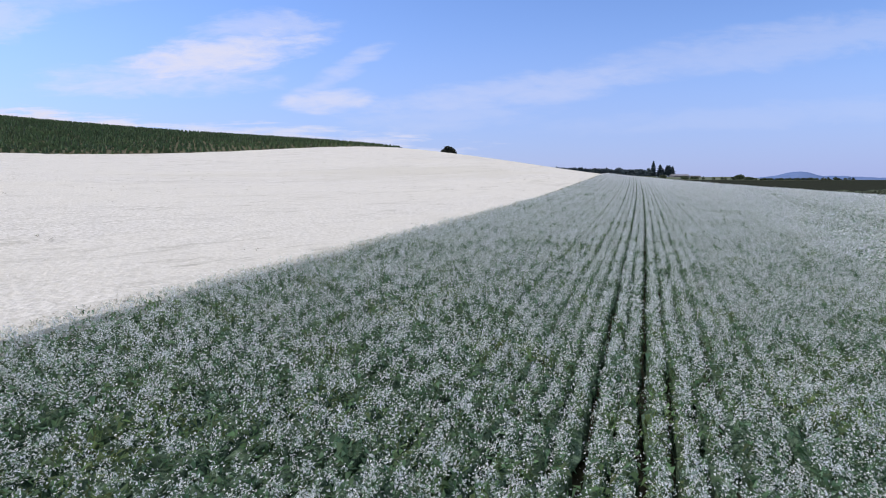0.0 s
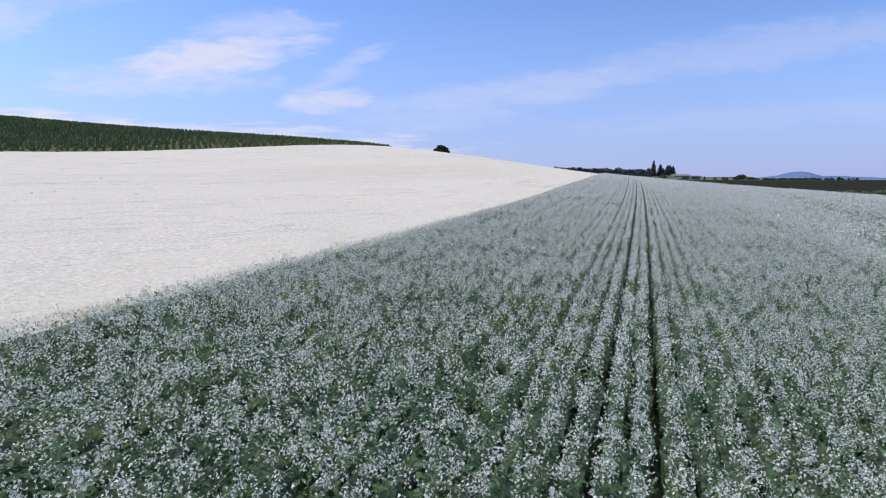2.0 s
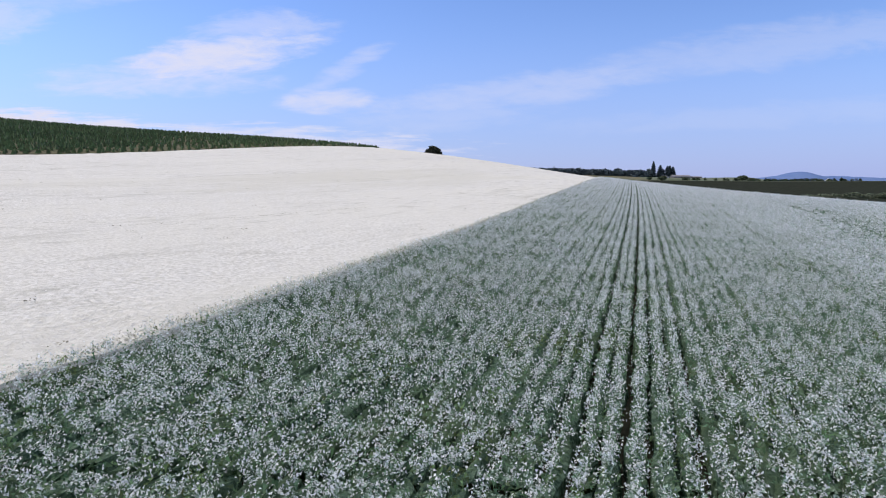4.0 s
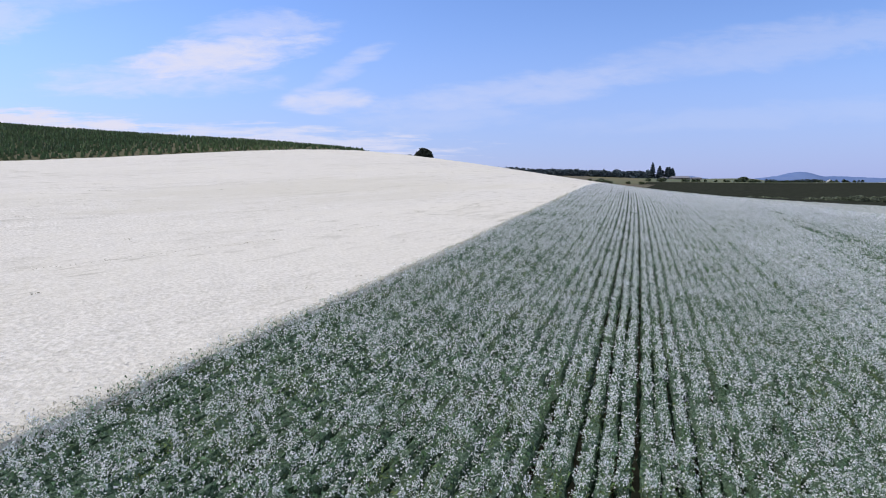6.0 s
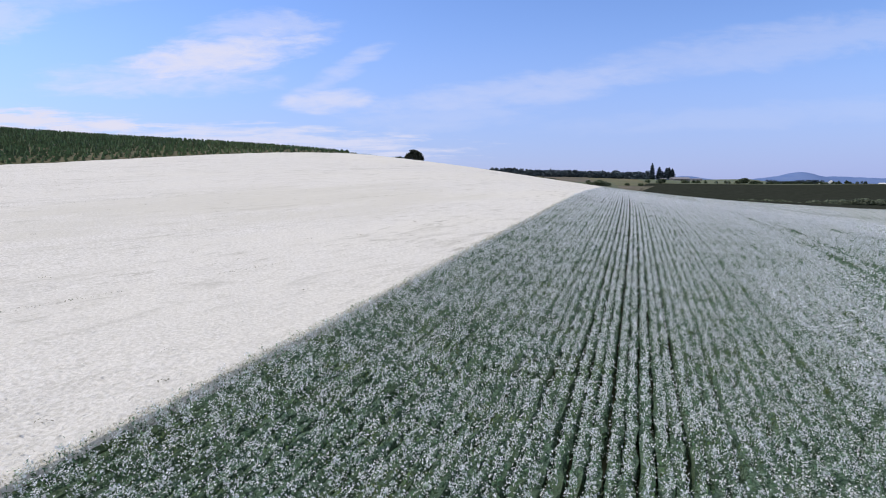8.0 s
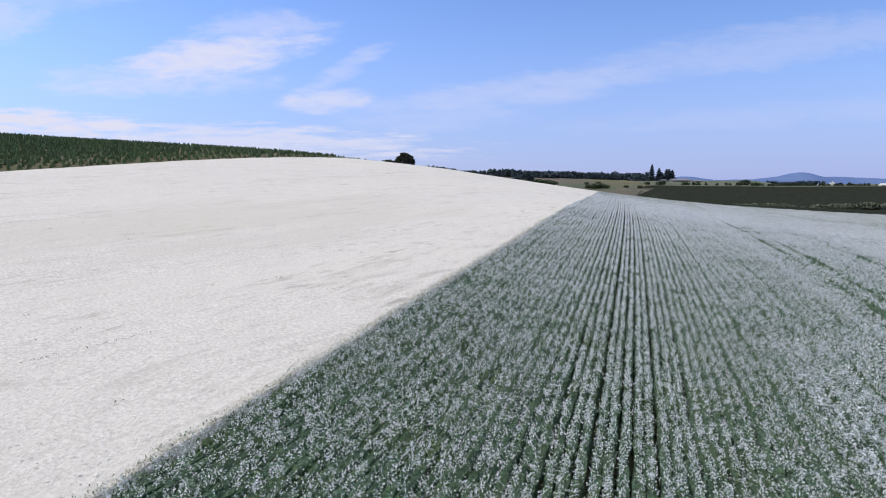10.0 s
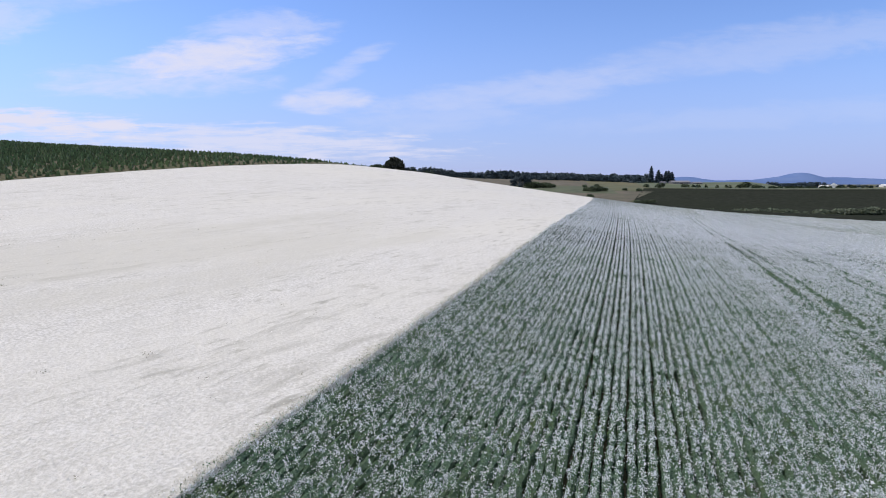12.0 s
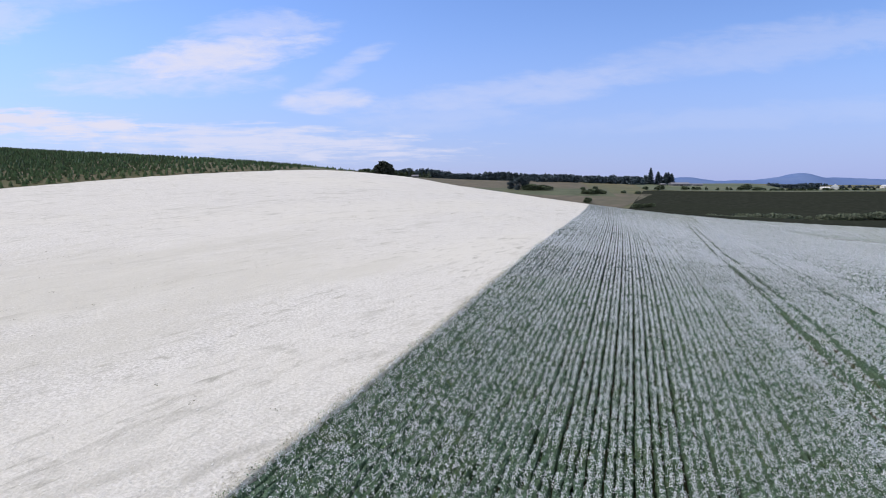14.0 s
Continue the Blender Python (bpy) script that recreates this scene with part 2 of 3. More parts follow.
M_BARN_WALL = material("grey_boards", (0.16, 0.16, 0.17), (0.26, 0.26, 0.27), 1.0, 0.9)

# ---- the lie of the land ----
# smooth hill: a base level and a coarse lattice of wide swells, 100 m apart
BASE = -8.73
SWELLS = [
    (7.1, 8.6, 9.5, 10.0, 9.3, 7.6),
    (8.3, 8.8, 10.5, 11.2, 8.9, 5.7),
    (9.4, 6.7, 10.2, 10.0, 7.0, 4.2),
    (7.1, -0.9, 5.0, 7.3, 6.4, 4.4),
    (1.7, 0.8, 6.5, 9.9, 8.2, 5.5),
    (0.0, 5.0, 1.1, -0.8, 2.8, 6.1),
    (0.5, 0.2, -2.5, 0.2, 4.0, 6.1),
    (-1.0, -4.1, -4.9, -3.0, -0.1, 3.4),
]
EDGE = (-12.15, 0.3605, -0.0001165)
LANE = (330.3, 2.560, 0.000255)
FIELD_END = (313.2, 0.150)

SW_X = np.array([-400, -300, -200, -100, 0, 100, 200, 300.0])
SW_Y = np.array([0, 100, 200, 300, 400, 500.0])
SW = np.array(SWELLS)
CROP = 0.85  # height of the row crop


def step(a, b, x):
    q = np.clip((np.asarray(x, float) - a) / (b - a), 0, 1)
    return q * q * (3 - 2 * q)


def edge_x(y):
    """The line between the white field and the row crop; the rows run along it."""
    return EDGE[0] + EDGE[1] * y + EDGE[2] * y * y


def border_x(y):
    """Where the first row stands: along the crest the sower swung a little way into the crop."""
    y = np.asarray(y, float)
    return edge_x(y) + 0.65 * step(98, 135, y) * step(320, 225, y)


def lane_x(y):
    """The line between the white field and the young conifers."""
    a, b, c = LANE
    return (-b + np.sqrt(np.maximum(b * b - 4 * c * (a - y), 0))) / (2 * c) - 9 * step(255, 330, y)


def field_end(x):
    return FIELD_END[0] + FIELD_END[1] * x + 87 * (1 - step(-10, 40, x))


def land(x, y):
    """Height of the crop tops in the fields; the soil lies CROP below it."""
    x, y = np.asarray(x, float), np.asarray(y, float)
    bx = np.exp(-((x[..., None] - SW_X) ** 2) / (2 * 85.0 ** 2))
    by = np.exp(-((y[..., None] - SW_Y) ** 2) / (2 * 85.0 ** 2))
    hill = BASE + np.einsum("...i,ij,...j->...", bx, SW, by)
    valley = -8 + 12 * step(400, 720, y) + 4 * step(720, 950, y) - 9 * step(1000, 2200, y)
    valley = valley + 1.2 * np.sin(x / 140.0 + 1.0) * np.sin(y / 170.0) * step(450, 800, y)
    valley = valley + 4.0 * np.exp(-((x - 560) / 200.0) ** 2 - ((y - 1150) / 220.0) ** 2)
    valley = valley - 9 * step(-45, 30, x - 30 - 0.56 * (y - 80)) * step(720, 1000, y)
    side = (10 * step(150, -150, x) + 8.5 * step(420, 150, x)) * step(520, 930, y) * step(2200, 1300, y)
    fall = step(40, 110, x)  # past the row crop the ground drops away at once
    return hill + (valley + side - hill) * step(8 - 6 * fall, 130 - 48 * fall, y - field_end(x))


def soil(x, y):
    return land(x, y) - CROP


def patchy(x, y, size, seed=0.0):
    """Smooth unevenness between about -1 and 1, over patches of that size."""
    k = 2 * math.pi / size
    return (np.sin(k * (x * 0.9 + y * 0.35) + seed) + np.sin(k * (0.53 * x - 1.1 * y) + 2.1 * seed + 1)
            + np.sin(k * 2.3 * (x * 0.31 + y * 0.8) + seed * 3.7) * 0.7 + np.sin(k * 2.9 * (x - y * 0.44) + seed) * 0.6) / 2.4


# ---- mesh helpers ----
rng = np.random.default_rng(7)


def raw(name, verts, faces, mat, smooth=False):
    """A mesh object from arrays: verts (n, 3), faces (m, 3 or 4)."""
    verts, faces = np.asarray(verts, np.float32).reshape(-1, 3), np.asarray(faces, np.int32)
    me = bpy.data.meshes.new(name)
    n, k = faces.shape
    me.vertices.add(len(verts)), me.loops.add(n * k), me.polygons.add(n)
    me.vertices.foreach_set("co", verts.ravel())
    me.loops.foreach_set("vertex_index", faces.ravel())
    me.polygons.foreach_set("loop_start", np.arange(0, n * k, k, dtype=np.int32))
    me.polygons.foreach_set("use_smooth", np.full(n, smooth))
    me.update(calc_edges=True)
    me.materials.append(mat)
    return new(name, me)


def grid_faces(nu, nv):
    i, j = np.meshgrid(np.arange(nu - 1), np.arange(nv - 1), indexing="ij")
    a = (i * nv + j).ravel()
    return np.stack([a, a + nv, a + nv + 1, a + 1], 1)


def under(ob, parent):
    ob.parent = parent
    return ob


def part(name, bm, mat, parent, label=""):
    me = bpy.data.meshes.new(name)
    bm.to_mesh(me)
    bm.free()
    me.materials.append(mat)
    return tagged(under(new(name, me), parent), label)


def sheet(name, x, y, lift, mat, label, category="field"):
    """A field laid over the land: x, y are (nu, nv) lattices."""
    v = np.stack([x, y, soil(x, y) + lift], -1)
    ob = raw(name, v, grid_faces(*x.shape), mat, True)
    return tagged(ob, label, category, kind="structure")


def patch_sheet(name, corners, nu, nv, lift, mat, label):
    """A four-cornered field: near left, near right, far right, far left."""
    u, w = np.meshgrid(np.linspace(0, 1, nu), np.linspace(0, 1, nv), indexing="ij")
    c = np.array(corners, float)
    p = (c[0] * ((1 - u) * (1 - w))[..., None] + c[1] * (u * (1 - w))[..., None] + c[2] * (u * w)[..., None] + c[3] * ((1 - u) * w)[..., None])
    return sheet(name, p[..., 0], p[..., 1], lift, mat, label)


def blades(c, length, width, lean, roll=0.5, corners=4):
    """Small four-cornered leaves or petals: centres (n, 3), sizes, and how far they lean from lying flat (radians)."""
    n = len(c)
    yaw, roll = rng.uniform(0, 2 * math.pi, n), rng.normal(0, 1, n) * roll
    a = np.stack([np.cos(yaw) * np.cos(lean), np.sin(yaw) * np.cos(lean), np.sin(lean)], 1)
    b = np.stack([-np.sin(yaw) * np.cos(roll), np.cos(yaw) * np.cos(roll), np.sin(roll)], 1)
    a, b = a * (np.asarray(length) / 2).reshape(-1, 1), b * (np.asarray(width) / 2).reshape(-1, 1)
    if corners == 3:
        return np.stack([c - a, c + 1.2 * b + 0.5 * a, c - 1.2 * b + 0.6 * a], 1).reshape(-1, 3)
    return np.stack([c - a, c + b, c + a, c - b], 1).reshape(-1, 3)


def quads(n):
    return np.arange(4 * n, dtype=np.int32).reshape(-1, 4)


# ---- ground ----
def spread(lo, hi, fine_lo, fine_hi, size, grow=1.12):
    mid = list(np.arange(fine_lo, fine_hi + 0.1, size))
    d, q = size, mid[-1]
    while q < hi:
        d *= grow
        q += d
        mid.append(min(q, hi))
    d, q = size, mid[0]
    while q > lo:
        d *= grow
        q -= d
        mid.insert(0, max(q, lo))
    return np.array(mid)


gx, gy = np.meshgrid(spread(-4800, 4800, -320, 420, 8.0), spread(-1500, 4900, -120, 760, 8.0), indexing="ij")
tagged(raw("ground", np.stack([gx, gy, soil(gx, gy)], -1), grid_faces(*gx.shape), M_FAR_LAND, True), "dry rolling farmland with grass and stubble", "ground", kind="structure")

# ---- the row crop ----
ROW = 0.45  # from row to row, along x


def uneven(k):
    """Each row lies a little off its place, so that some gaps are wider."""
    return 0.035 * np.sin(k * 2.4) + 0.03 * np.sin(k * 12.9898)


def row_x(y):
    """The rows lie a little askew to the field's edge."""
    return edge_x(y) - 0.015 * y


TRACK_1, TRACK_2 = 31.2, 39.9


def track_1(y):
    return TRACK_1 + 0.062 * np.maximum(y - 188, 0)


def track_2(y):
    return TRACK_2 + 0.06 * np.maximum(y - 172, 0)


def bare(x, y):
    """0 where wheels have pressed the crop down, 1 elsewhere."""
    s = x - edge_x(y)
    k = np.ones_like(s)
    for c, on in ((track_1(y), step(292, 276, y)), (track_2(y), 0.85 * step(95, 130, y) * step(225, 185, y))):
        for off in (-0.95, 0.95):
            k = np.minimum(k, 1 - on * np.exp(-((s - c - off) / 0.33) ** 4))
    lane = 305 + 15 * step(182, 142, x)
    return np.minimum(k, 1 - (0.35 + 0.45 * step(158, 176, x) * step(222, 192, x)) * np.exp(-((y - lane) / (2.5 + 4.0 * step(158, 172, x) * step(225, 185, x))) ** 2) * step(128, 150, x))


def plants(y0, y1, s0, s1, gap, loose=0.04):
    """Plants in rows: x, y, soil height, height of each."""
    rows = np.arange(math.ceil((s0 + 0.015 * y0) / ROW) - 1, math.floor((s1 + 0.015 * y1) / ROW))
    ny = int((y1 - y0) / gap)
    k, j = np.meshgrid(rows, np.arange(ny), indexing="ij")
    k, j = k.ravel(), j.ravel()
    y = y0 + (j + rng.uniform(-0.5, 0.5, len(j))) * gap
    x = row_x(y) + k * ROW + uneven(k) + rng.normal(0, loose, len(k)) + 0.018 * np.sin(y * 0.7 + k * 1.7)
    thin_row = 0.12 * np.sin(k * 12.9898) * np.sin(k * 4.1)
    keep = (x > border_x(y) - 0.1) & (y < field_end(x) - 1.5) & (rng.uniform(0, 1, len(x)) < 0.08 + 0.92 * bare(x, y))
    x, y, thin_row = x[keep], y[keep], thin_row[keep]
    z = soil(x, y)
    h = CROP * (1 + 0.10 * patchy(x, y, 9.0, 1.3) + thin_row * 0.6 + rng.normal(0, 0.09, len(x))) * (0.45 + 0.55 * bare(x, y))
    return x, y, z, h


def bloom_share(x, y):
    """How much of the crop is in flower: green patches here and there."""
    green = 0.50 * step(0.10, 0.80, patchy(x, y, 2.1, 0.4)) + 0.22 * step(0.3, 1.0, patchy(x, y, 15.0, 2.2)) + 0.30 * step(18, 0, x - edge_x(y)) * step(35, 70, y)
    return bare(x, y) * np.clip(0.96 - green, 0.12, 1)


leaf_v, petal_v, rows = [], [], {}


def grow(y0, y1, s0, s1, gap, leaves, leaf_size, heads, flowers, flower_size, fade=None, wide=0.18, clump=0.036):
    """Plants with leaves and upright flower heads; each head is a loose spike of small blossoms."""
    x, y, z, h = plants(y0, y1, s0, s1, gap, 0.22 * wide)
    if fade:
        keep = rng.uniform(0, 1, len(x)) < step(y1, fade, y)
        x, y, z, h = x[keep], y[keep], z[keep], h[keep]
    n = len(x)
    base = np.stack([x, y, z], 1)
    lush = rng.uniform(0.55, 1.2, n) * (rng.uniform(0, 1, n) > 0.09)  # some plants hardly flower
    # leaves
    if leaves:
        i = np.repeat(np.arange(n), leaves)
        up = rng.uniform(0.30, 0.82 if y0 < 30 else 0.74, len(i))
        r, t = rng.uniform(0.02, wide * 1.35, len(i)), rng.uniform(0, 2 * math.pi, len(i))
        c = base[i] + np.stack([r * np.cos(t), r * np.sin(t), up * h[i]], 1)
        ln = leaf_size * rng.uniform(0.6, 1.5, len(i))
        leaf_v.append(blades(c, ln * 1.2, ln * 0.46, rng.normal(0.6, 0.5, len(i)), corners=3))
    # flower heads
    i = np.repeat(np.arange(n), heads)
    i = i[rng.uniform(0, 1, len(i)) < (bloom_share(x, y) * lush)[i] * 1.34]
    r, t = wide * np.sqrt(rng.uniform(0, 1, len(i))), rng.uniform(0, 2 * math.pi, len(i))
    up = h[i] * (1.06 - 0.22 * (r / wide) ** 2) + rng.normal(0, 0.06, len(i))
    head = base[i] + np.stack([r * np.cos(t), r * np.sin(t), up], 1)
    big = rng.uniform(0.6, 1.4, len(i))
    k = np.repeat(np.arange(len(i)), flowers)
    c = head[k] + rng.normal(0, 1, (len(k), 3)) * (clump * big[k])[:, None] * np.array([1.0, 1.0, 1.7])
    fs = flower_size * rng.uniform(0.7, 1.35, len(k))
    petal_v.append(blades(c, fs * 1.15, fs, rng.normal(0.1, 0.85, len(k)), roll=0.7, corners=3))


def ridges(y0, y1, s0, s1, stride, tall, mat):
    """The dense lower foliage of each row: a rough ridge along it."""
    y = np.arange(y0, y1 + stride, stride)
    prof = np.array([(-0.165, 0.02), (-0.130, 0.565), (0.0, 0.62), (0.130, 0.565), (0.165, 0.02)]) * np.array([1.2, tall])
    for k in range(math.ceil((s0 + 0.015 * y0) / ROW) - 1, math.floor((s1 + 0.015 * y0) / ROW)):
        x0 = row_x(y) + k * ROW + uneven(k) + 0.018 * np.sin(y * 0.7 + k * 1.7)
        end = field_end(x0) - 1
        ok = (y < end + stride) & (x0 > border_x(y) - 0.1)
        yy = np.minimum(y, end)[ok]
        x0 = row_x(yy) + k * ROW + uneven(k) + 0.018 * np.sin(yy * 0.7 + k * 1.7)
        if len(yy) < 3:
            continue
        grow_ = (0.04 + 0.96 * bare(x0, yy) ** 1.5) * (1 + 0.10 * patchy(x0, yy, 9.0, 1.3))
        flat = 0.03 if mat in ("flowering", "half") else 0.22
        rough = 0.08 if s0 >= 80 else 0.14 if y0 >= 150 else 0.42
        wob = rng.uniform(1 - rough, 1 + rough, (len(yy), 5))
        tops = rng.uniform(1 - flat, 1 + flat, (len(yy), 5))
        v = np.stack([x0[:, None] + prof[:, 0] * wob, yy[:, None] + rng.normal(0, stride * 0.3 * rough, (len(yy), 5)),
                      soil(x0, yy)[:, None] + prof[:, 1] * tops * grow_[:, None] - 0.14 * (1 - bare(x0, yy))[:, None]], -1)
        rows.setdefault((k, mat), []).append(v)


# near the start of the flight the plants are built leaf by leaf; farther along they are seen from higher up
grow(1.5, 16, 0, 20, 0.25, 26, 0.125, 8, 15, 0.028, wide=0.150, clump=0.036)
grow(16, 32, 0, 23, 0.25, 17, 0.13, 8, 10, 0.035, wide=0.148, clump=0.038)
grow(32, 52, 0, 25, 0.25, 18, 0.105, 8, 8, 0.041, wide=0.145, clump=0.040)
grow(52, 92, 0, 27, 0.24, 12, 0.110, 8, 5, 0.051, wide=0.135, clump=0.042)
grow(92, 152, 0, 28, 0.28, 8, 0.120, 8, 4, 0.061, wide=0.125, clump=0.042)
grow(92, 152, 28, 44, 0.42, 3, 0.140, 8, 3, 0.092, wide=0.130, clump=0.042)
grow(16, 92, 23, 46, 0.40, 2, 0.15, 7, 2, 0.105, wide=0.15, clump=0.05)
grow(152, 205, 0, 46, 0.40, 2, 0.16, 8, 2, 0.098, fade=178, wide=0.125, clump=0.042)
grow(172, 330, 0, 46, 0.75, 1, 0.22, 7, 1, 0.185, fade=240, wide=0.125)
grow(34, 152, 44, 80, 0.60, 1, 0.22, 8, 1, 0.168, wide=0.16)
grow(152, 330, 46, 110, 1.3, 0, 0.22, 7, 1, 0.200, wide=0.18)
grow(-20, 1.5, 0, 46, 0.5, 2, 0.28, 6, 1, 0.14)
grow(1.5, 16, 20, 46, 0.5, 2, 0.28, 6, 1, 0.14)
ridges(-20, 34, 0, 46, 0.6, 0.70, "low")
ridges(34, 150, 0, 44, 0.60, 0.74, "low")
ridges(34, 150.5, 44, 80, 1.6, 1.0, "half")
ridges(-20, 34, 46, 80, 2.0, 0.9, "half")
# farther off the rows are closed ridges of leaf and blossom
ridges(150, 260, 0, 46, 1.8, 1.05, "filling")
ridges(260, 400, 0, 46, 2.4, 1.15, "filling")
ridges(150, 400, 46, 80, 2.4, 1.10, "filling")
ridges(60, 400, 80, 180, 7.0, 1.20, "flowering")


def edge_weeds(y0, y1, per_m, leaf_size):
    """Ragged growth along the border of the two crops."""
    n = int((y1 - y0) * per_m)
    y = rng.uniform(y0, y1, n)
    x = border_x(y) - 0.15 + rng.normal(0, 0.22, n) + 0.15 * patchy(0 * y, y, 7.0)
    h = rng.uniform(0.55, 1.0, n) * CROP
    i = np.repeat(np.arange(n), 6)
    r, t = rng.uniform(0, 0.2, len(i)), rng.uniform(0, 2 * math.pi, len(i))
    c = np.stack([x[i] + r * np.cos(t), y[i] + r * np.sin(t), soil(x, y)[i] + h[i] * rng.uniform(0.4, 1.0, len(i))], 1)
    ln = leaf_size * rng.uniform(0.6, 1.4, len(i))
    leaf_v.append(blades(c, ln, ln * 0.35, rng.normal(0.8, 0.5, len(i)), corners=3))
    k = np.repeat(np.arange(n), 5)
    c = np.stack([x[k], y[k], soil(x, y)[k] + h[k]], 1) + rng.normal(0, 0.09, (len(k), 3))
    fs = leaf_size * 0.28 * rng.uniform(0.7, 1.3, len(k))
    petal_v.append(blades(c, fs, fs, rng.normal(0, 0.6, len(k)), corners=3))


edge_weeds(0, 60, 24, 0.12)
edge_weeds(60, 180, 24, 0.13)

crop = tagged(new("row_crop"), "waist-high green crop in straight rows, covered in small white flowers", "crop", kind="stuff")
lv, pv = np.concatenate(leaf_v), np.concatenate(petal_v)
tagged(under(raw("foliage", lv, np.arange(len(lv), dtype=np.int32).reshape(-1, 3), M_LEAF), crop), kind="stuff")
tagged(under(raw("blossoms", pv, np.arange(len(pv), dtype=np.int32).reshape(-1, 3), M_BLOOM), crop), kind="stuff")


def row_mesh(name, bits, mat):
    vs, fs, n = [], [], 0
    for v in bits:
        vs.append(v.reshape(-1, 3))
        fs.append(grid_faces(len(v), 5) + n)
        n += v.shape[0] * 5
    ob = under(raw(name, np.concatenate(vs), np.concatenate(fs), mat[0]), crop)
    ob.data.materials.append(mat[1])
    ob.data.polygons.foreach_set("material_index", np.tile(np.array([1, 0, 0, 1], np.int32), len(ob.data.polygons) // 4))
    return ob


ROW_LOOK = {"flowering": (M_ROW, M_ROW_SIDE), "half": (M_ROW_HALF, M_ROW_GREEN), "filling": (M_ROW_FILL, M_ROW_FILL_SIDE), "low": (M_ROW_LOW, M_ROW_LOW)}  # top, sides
outer = []
for (k, mat), bits in rows.items():
    if k >= 190:
        outer += bits
    else:
        row_mesh("crop_row", bits, ROW_LOOK[mat])
tagged(row_mesh("outer_rows", outer, ROW_LOOK["flowering"]), kind="stuff")

ys = np.arange(-60, 420, 4.0)
sx, sy = np.meshgrid(np.linspace(0, 1, 60), ys, indexing="ij")
sheet("soil_of_row_crop", edge_x(sy) + sx * 195, np.minimum(sy, field_end(edge_x(sy) + sx * 195)), 0.03, M_SOIL, "dark bare soil between the crop rows")

# ---- the white field ----
ys = np.concatenate([np.arange(-60, 160, 1.0), np.arange(160, 400, 2.5)])
fr = np.linspace(0, 1, 160) ** 1.6
wy, wf = np.meshgrid(ys, fr, indexing="ij")
wl, wr = lane_x(wy) + 3.0, border_x(wy) - 0.10
wx = wr + (wl - wr) * wf
wy = np.minimum(wy, field_end(wx))
wz = soil(wx, wy) + 0.62 + 0.04 * patchy(wx, wy, 3.1, 0.5) + 0.04 * patchy(wx, wy, 11.0, 1.5) + rng.normal(0, 0.015, wx.shape)
rim = (wf < 1e-9)
wz[rim] = soil(wx[rim], wy[rim]) - 0.05
white = tagged(new("white_flower_field"), "low crop in full white bloom covering the slope like a blanket", "crop", kind="stuff")
tagged(under(raw("bloom_blanket", np.stack([wx, wy, wz], -1), grid_faces(*wx.shape), M_WHITE, True), white), kind="stuff")


def tufts(y0, y1, d0, d1, n, size):
    y, d = rng.uniform(y0, y1, n), d0 + (d1 - d0) * rng.uniform(0, 1, n) ** 1.3
    x = border_x(y) - d
    ok = x > lane_x(y) + 3
    x, y = x[ok], y[ok]
    c = np.stack([x, y, soil(x, y) + 0.63 + rng.uniform(-0.01, 0.05, len(x))], 1)
    sz = size * rng.uniform(0.5, 1.5, len(x))
    return blades(c, sz, sz * 0.8, rng.normal(0, 0.16, len(x)), roll=0.16)


tv = np.concatenate([tufts(0, 70, 0, 30, 12000, 0.06), tufts(40, 150, 0, 60, 12000, 0.10)])
tagged(under(raw("bloom_heads", tv, quads(len(tv) // 4), M_WHITE_TUFT), white), kind="stuff")


def white_field_marks():
    """Sparse dull weeds in the white field, and thin lines of flattened growth across the slope."""
    y = rng.uniform(5, 260, 420)
    x = edge_x(y) - rng.uniform(1, 90, 420)
    lines = [(-12.4 + 0.60 * (q - 141), q) for q in np.arange(112, 215, 0.35)] + [(0.5 + 0.75 * (q - 130), q) for q in np.arange(118, 160, 0.35)]
    lines += [(-2.1 + 0.64 * (q - 72.7), q) for q in np.arange(60, 90, 0.3)] + [(-30 + 0.60 * (q - 150), q) for q in np.arange(120, 230, 0.35)]
    lx, ly = np.array(lines).T
    keep = patchy(lx, ly, 14.0, 3.0) > -0.35
    lx, ly = lx[keep], ly[keep]
    out = []
    for px, py, n, wide, size in ((x, y, 9, 0.16, 0.11), (np.repeat(lx, 2), np.repeat(ly, 2), 2, 0.10, 0.10)):
        ok = px > lane_x(py) + 4
        i = np.repeat(np.arange(len(px))[ok], n)
        cx, cy = px[i] + rng.normal(0, wide, len(i)), py[i] + rng.normal(0, wide, len(i))
        c = np.stack([cx, cy, soil(cx, cy) + 0.66 + rng.uniform(-0.02, 0.06, len(i))], 1)
        sz = size * rng.uniform(0.5, 1.4, len(i))
        out.append(blades(c, sz, sz * 0.5, rng.normal(0.2, 0.4, len(i))))
    return np.concatenate(out)


def fringe():
    """Dull dead stalks that thin out from the border into the white field."""
    y = np.concatenate([rng.uniform(0, 60, 11000), rng.uniform(60, 150, 13000)])
    d = np.abs(rng.normal(0, 0.42, len(y))) * (1 - 0.55 * step(50, 70, y) + 0.50 * step(72, 92, y)) * (1 + 0.35 * patchy(0 * y, y, 5.0, 0.7))
    x = border_x(y) - 0.05 - d
    c = np.stack([x, y, soil(x, y) + 0.62 + rng.uniform(0, 0.20, len(y)) * np.exp(-d)], 1)
    sz = (0.06 + 0.0003 * y) * rng.uniform(0.5, 1.5, len(y))
    return blades(c, sz, sz * 0.35, rng.normal(0.6, 0.5, len(y)))


wv, fv = white_field_marks(), fringe()
tagged(under(raw("weeds", wv, quads(len(wv) // 4), M_WEED), white), "dull grey-green weeds", kind="stuff")
